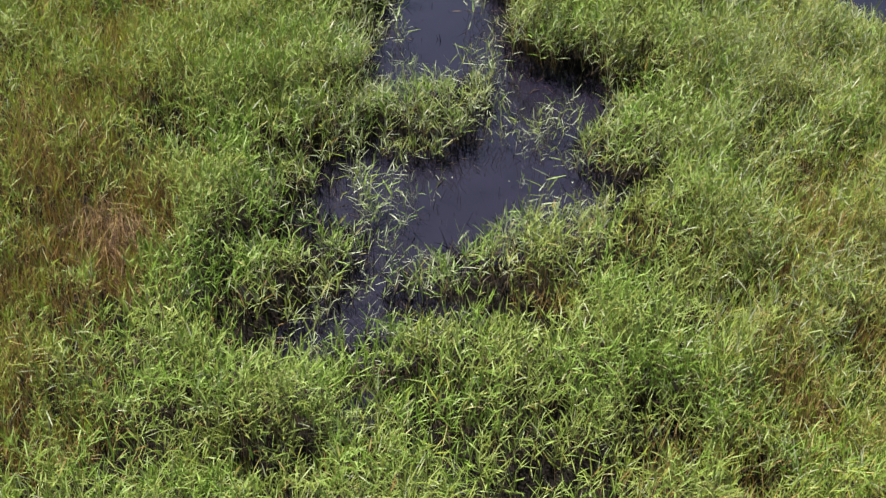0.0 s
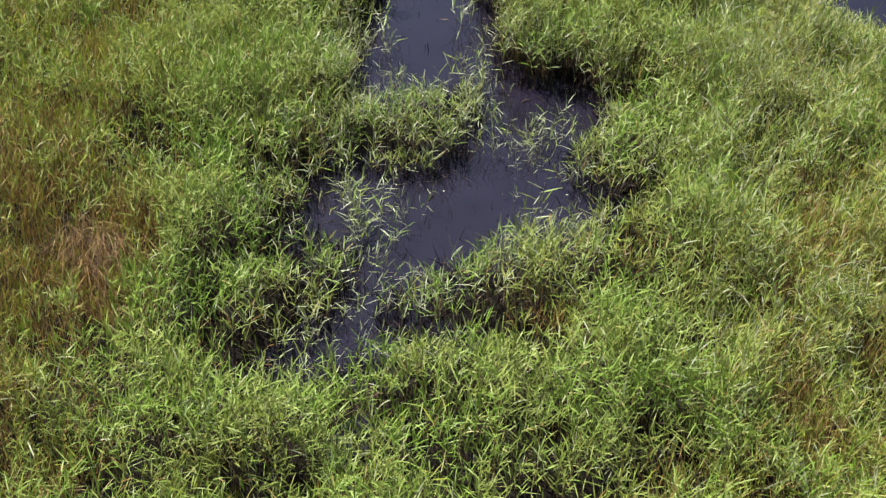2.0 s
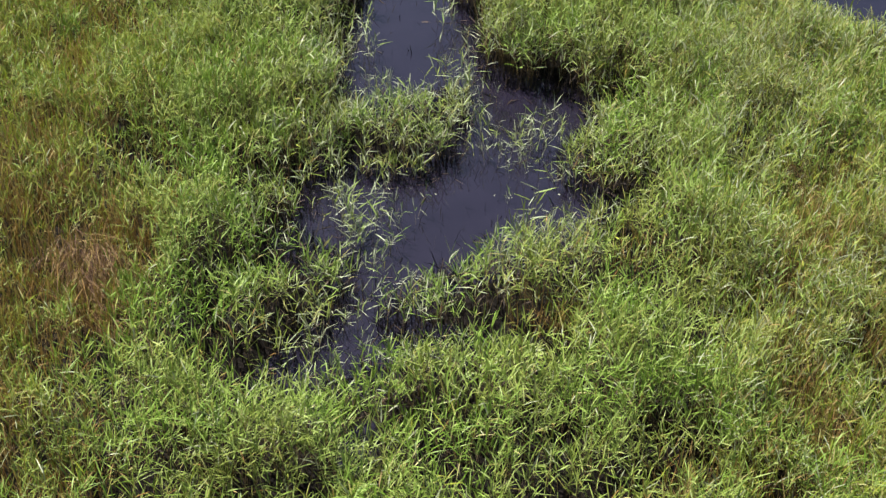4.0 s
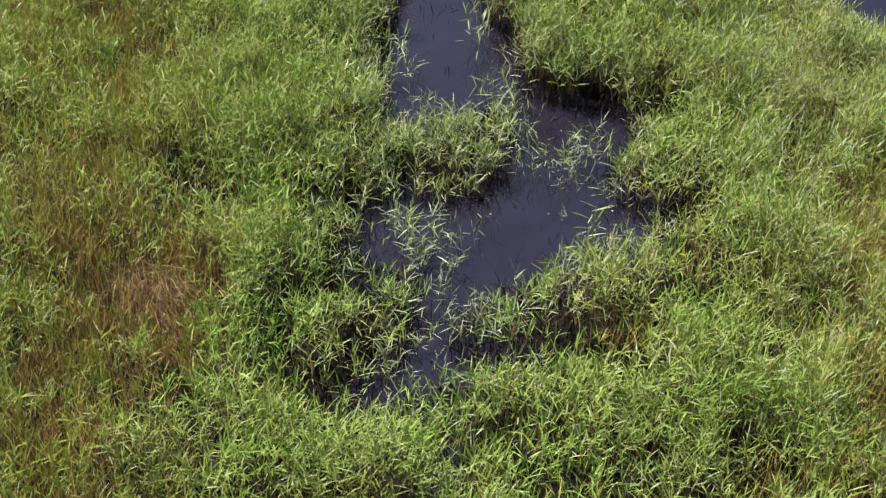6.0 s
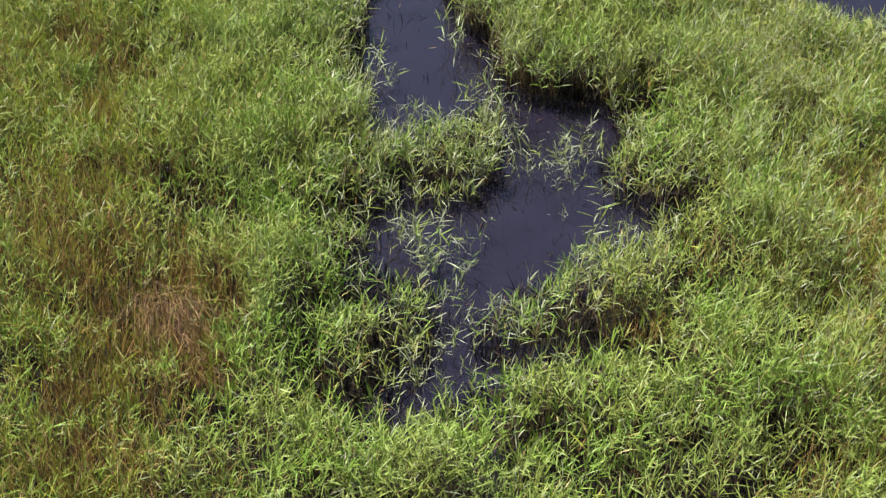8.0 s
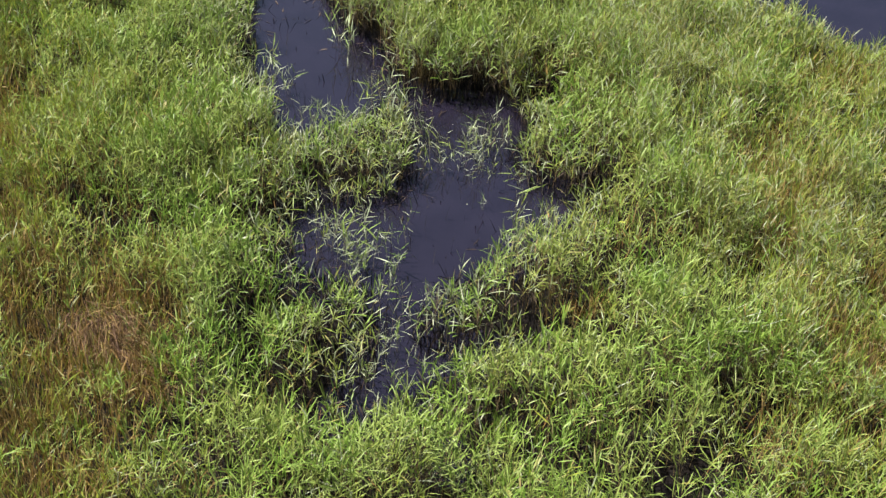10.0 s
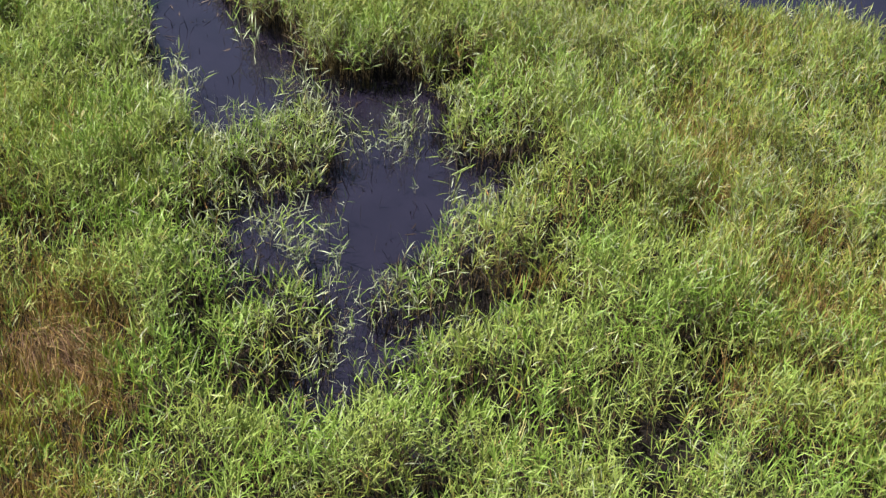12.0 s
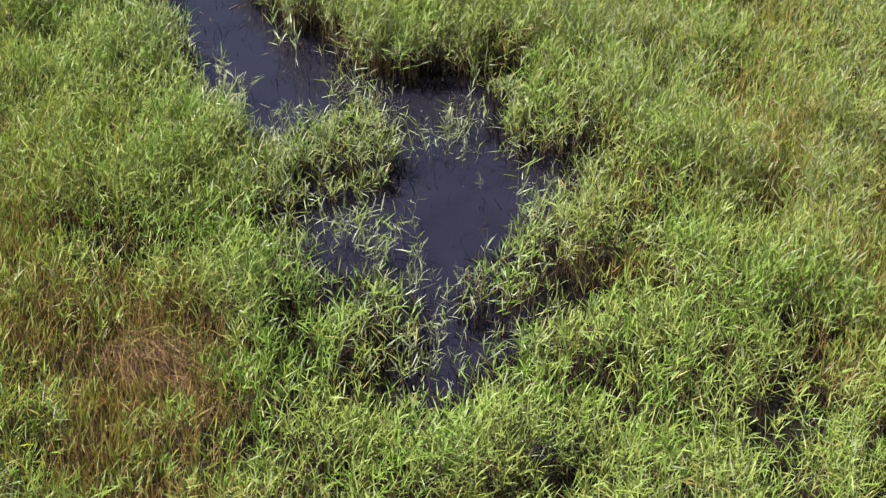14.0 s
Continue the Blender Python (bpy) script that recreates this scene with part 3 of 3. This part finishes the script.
def leaf_mesh(base, heading, rise, length, width, bend):
    """A long folded blade, widest at a third of its length."""
    bm = bmesh.new()
    out = Vector((math.cos(heading), math.sin(heading), 0))
    across = Vector((-math.sin(heading), math.cos(heading), 0))
    rows = []
    for s, w in ((0, 0.25), (0.2, 0.85), (0.4, 1.0), (0.65, 0.75), (0.85, 0.4), (1, 0.04)):
        c = base + out * (length * s * math.cos(rise) + bend * length * s * s * 0.3) + Vector((0, 0, length * (s * math.sin(rise) - bend * s * s)))
        lift = Vector((0, 0, width * w * 0.22))
        rows.append([bm.verts.new(c - across * width * w / 2 + lift), bm.verts.new(c), bm.verts.new(c + across * width * w / 2 + lift)])
    for a, b in zip(rows, rows[1:]):
        for k in range(2):
            bm.faces.new((a[k], a[k + 1], b[k + 1], b[k]))
    return bm


def build_reed(rng, height, leaves):
    reed = new("reed")
    lean = Vector((rng.uniform(-0.22, 0.22), rng.uniform(-0.22, 0.22), 0))
    line = [Vector((0, 0, -0.3)) + lean * height * (s * s) + Vector((0, 0, (height + 0.3) * s)) for s in (0, 0.2, 0.4, 0.6, 0.8, 1.0)]
    part("stem", stem_mesh(line, 0.007), stem_pale, reed, "thin straw-coloured stem")
    plane = rng.uniform(0, 6.28)
    for k in range(leaves):
        f = 0.4 + 0.6 * (k + rng.random()) / leaves
        at = Vector((0, 0, -0.3)) + lean * height * f * f + Vector((0, 0, (height + 0.3) * f))
        mat = rng.choice((leaf_grey, leaf_grey, leaf_pale, leaf_green, leaf_green))
        part("leaf", leaf_mesh(at, plane + (k % 2) * math.pi + rng.gauss(0, 0.5), rng.gauss(0.65, 0.5), rng.uniform(0.26, 0.50), rng.uniform(0.018, 0.030),
                               rng.uniform(0.0, 0.16)), mat, reed)
    return tagged(reed, "slender reed with narrow pale leaves standing in water", "reed", "reeds standing in the open water")


# x, y, spread across, spread along, how many, size
TUFTS = [(-3.75, -2.1, 0.3, 0.3, 6, 0.8), (-4.15, -1.0, 0.3, 0.3, 8, 1.0), (0.38, 1.702, 0.66, 0.55, 7, 0.6), (0.89, 2.56, 0.41, 0.4, 8, 0.75), (-0.46, 2.065, 0.49, 0.34, 6, 0.6),
        (-3.977, -0.2, 0.77, 0.79, 14, 0.9), (-3.1, -2.4, 0.6, 0.6, 6, 0.8), (-0.2, 2.4, 0.8, 0.5, 8, 0.85), (-3.2, -5.0, 0.35, 0.6, 5, 0.8), (-3.694, -1.667, 0.43, 0.37, 10, 1.15), (-2.837, -1.391, 0.77, 0.73, 14, 0.75),
        (-2.956, -3.491, 0.4, 0.69, 7, 0.75), (-0.99, 2.818, 0.73, 0.53, 7, 0.85), (0.8, 3.0, 0.5, 0.35, 9, 0.9),
        (0.26, 2.312, 0.41, 0.27, 5, 0.8), (-0.022, 0.12, 0.067, 0.057, 3, 0.42), (0.68, -1.036, 0.1, 0.11, 3, 1.1),
        (-1.525, 3.822, 0.32, 0.78, 16, 0.95), (-1.61, 5.732, 0.32, 0.56, 10, 1), (-3.487, 4.664, 0.89, 0.32, 14, 0.9),
        (-4.4, 7.0, 0.12, 0.12, 4, 0.6), (-4.956, 7.456, 0.28, 1.085, 8, 1), (1.492, 0.99, 0.33, 0.62, 7, 0.75),
        (1.317, -1.123, 0.59, 0.36, 8, 0.8), (-2.0, -3.9, 0.35, 0.39, 6, 0.8), (-3.434, -6.009, 0.54, 0.73, 8, 0.72),
        (-1.805, -6.111, 0.54, 0.32, 8, 0.75), (-2.376, 9.396, 0.3, 0.57, 8, 1.1), (-4.343, -5.997, 0.41, 0.81, 9, 0.85),
        (-2.558, -5.059, 0.36, 0.64, 5, 0.8)]


def build_single_reeds():
    rng = random.Random(7)
    kinds = [build_reed(rng, rng.uniform(0.75, 1.15), 5 + i % 4) for i in range(8)]
    used = 0
    for x, y, sx, sy, count, size in TUFTS:
        for _ in range(count):
            m = pose(x + rng.gauss(0, sx * 0.7), y + rng.gauss(0, sy * 0.7), 0, rng.gauss(0, 9), rng.gauss(0, 9), rng.uniform(0, 360))
            m = m @ Matrix.Scale(size * rng.uniform(0.75, 1.2), 4)
            if used < len(kinds):
                kinds[used].matrix_basis = m
            else:
                source = kinds[used % len(kinds)]
                copied = copy_thing(source, pose(0, 0, 0))
                copied.matrix_basis = m
            used += 1


build_single_reeds()


def build_thin_reeds():
    """Thinly scattered reeds in the shallows."""
    rng = np.random.RandomState(41)
    spots = np.column_stack([rng.uniform(-6.2, 3.4, 4600), rng.uniform(-8, 14, 4600)])
    wet = side(spots, POND)
    shallow = blobs(spots, [(-4.054, -0.78, 0.69, 1.308, 0.05), (-3.171, -1.826, 0.87, 0.59, 0.05), (-3.034, -3.875, 0.53, 1.395, 0.08),
        (-1.006, 3.084, 0.89, 0.79, 0.05), (0.75, 3.355, 0.72, 0.46, 0.06), (-1.557, 4.532, 0.48, 1.154, 0.18), (-3.653, 4.926, 1.288, 0.45, 0.12),
        (1.476, 1.193, 0.41, 0.83, 0.13), (1.401, -1.125, 0.84, 0.51, 0.13), (-3.614, -6.088, 0.82, 1.138, 0.16),
        (-1.712, -6.194, 1.082, 0.49, 0.15), (-5.035, 7.459, 0.39, 1.809, 0.18), (-1.707, 7.917, 0.38, 1.479, 0.12),
        (-2.237, -3.967, 0.53, 0.7, 0.08), (-0.099, 5.426, 1.181, 0.31, 0.12)])
    keep = (wet > -0.2) & (rng.uniform(0, 1, len(spots)) < shallow)
    spots = spots[keep]
    n = len(spots)
    foot = np.column_stack([spots, np.full(n, -0.2)])
    parts, mats = reed_stand(foot, rng.uniform(0.5, 1.15, n), np.full(n, 0.0), np.full(n, 2.0), 5, rng, 0.82)
    v, t, m = joined(parts, mats)
    ob = new("sparse_reeds", mesh_from("sparse_reeds", v, t, [leaf_green, leaf_yellow, stem_mat, stem_mat, leaf_grey, leaf_olive, litter], m))
    tagged(ob, "thin scattered reeds growing out of shallow water", "reeds", kind="stuff")


def build_debris():
    """Dark dead leaves and bent stalks that float on the pond."""
    rng = np.random.RandomState(43)
    spots = np.column_stack([rng.uniform(-6.2, 3.4, 7500), rng.uniform(-8, 15, 7500)])
    wet = side(spots, POND)
    keep = (wet > -0.1) & (rng.uniform(0, 1, len(spots)) < 0.32 * np.exp(-np.maximum(wet, 0) / 0.45) * (0.3 + wave(spots, 0.8, 4)))
    spots = spots[keep]
    n = len(spots)
    base = np.column_stack([spots, np.full(n, 0.006)])
    v, t = ribbons(base, rng.uniform(0, 6.28, n), rng.uniform(0.0, 0.18, n), rng.uniform(0.15, 0.6, n), rng.uniform(0.012, 0.035, n), rng.uniform(0, 0.12, n),
                   rng.normal(0, 0.2, n))
    v[:, 2] = np.maximum(v[:, 2], 0.005)
    ob = new("floating_litter", mesh_from("floating_litter", v, t, [litter]))
    tagged(ob, "dark dead reed leaves floating on the water", "litter", kind="stuff")


def build_floating_leaf():
    bm = bmesh.new()
    ring = [bm.verts.new((0.05 * math.cos(a) * (1 + 0.3 * math.cos(2 * a)), 0.03 * math.sin(a), 0.012 + 0.008 * math.cos(3 * a))) for a in [k * 0.5236 for k in range(12)]]
    middle = bm.verts.new((0, 0, 0.006))
    for k in range(12):
        bm.faces.new((ring[k], ring[(k + 1) % 12], middle))
    me = bpy.data.meshes.new("floating_leaf")
    bm.to_mesh(me)
    bm.free()
    me.materials.append(leaf_pale)
    first = new("floating_leaf", me)
    tagged(first, "small pale leaf floating on the dark water", "leaf", "pale leaves floating on the pond")
    rng = random.Random(3)
    for i, (x, y) in enumerate([(0.46, 4.077), (-5.114, 7.823), (-0.37, 0.38), (1.276, 0.58), (-3.055, -3.03), (-1.099, 4.961), (0.043, 4.412), (-4.242, 6.82),
        (-1.873, 0.31)]):
        m = pose(x, y, 0.001, 0, 0, rng.uniform(0, 360)) @ Matrix.Scale(rng.uniform(0.3, 0.5), 4)
        if i == 0:
            first.matrix_basis = m
        else:
            copy_thing(first, m).matrix_basis = m


def build_stubs():
    """Dark rotten stubs of last year's reeds, standing in the shallows."""
    rng = np.random.RandomState(47)
    spots = np.column_stack([rng.uniform(-6.2, 3.4, 12000), rng.uniform(-8, 14, 12000)])
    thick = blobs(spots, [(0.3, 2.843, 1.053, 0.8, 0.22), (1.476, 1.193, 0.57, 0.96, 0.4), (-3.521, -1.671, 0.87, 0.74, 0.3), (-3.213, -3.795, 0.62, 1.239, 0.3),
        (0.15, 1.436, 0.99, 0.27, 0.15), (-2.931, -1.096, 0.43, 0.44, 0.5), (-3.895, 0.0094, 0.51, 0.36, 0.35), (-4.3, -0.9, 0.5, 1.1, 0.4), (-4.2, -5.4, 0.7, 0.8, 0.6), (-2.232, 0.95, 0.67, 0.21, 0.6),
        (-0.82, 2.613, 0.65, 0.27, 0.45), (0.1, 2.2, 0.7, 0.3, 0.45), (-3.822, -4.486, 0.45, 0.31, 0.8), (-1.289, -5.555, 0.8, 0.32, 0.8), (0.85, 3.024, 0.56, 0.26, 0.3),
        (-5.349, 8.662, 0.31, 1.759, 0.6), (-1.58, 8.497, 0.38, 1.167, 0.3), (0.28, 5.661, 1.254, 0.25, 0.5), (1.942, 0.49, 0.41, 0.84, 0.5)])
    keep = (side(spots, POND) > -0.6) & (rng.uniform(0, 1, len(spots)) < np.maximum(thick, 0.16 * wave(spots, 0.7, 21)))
    spots = spots[keep]
    n = len(spots)
    foot = np.column_stack([spots, np.full(n, -0.2)])
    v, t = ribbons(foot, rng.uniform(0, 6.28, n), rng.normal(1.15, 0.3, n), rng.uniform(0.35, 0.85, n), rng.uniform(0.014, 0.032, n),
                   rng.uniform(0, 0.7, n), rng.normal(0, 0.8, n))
    ob = new("reed_stubs", mesh_from("reed_stubs", v, t, [stub_and_shade]))
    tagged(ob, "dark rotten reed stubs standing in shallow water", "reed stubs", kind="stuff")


build_thin_reeds()
build_stubs()
build_debris()
build_floating_leaf()
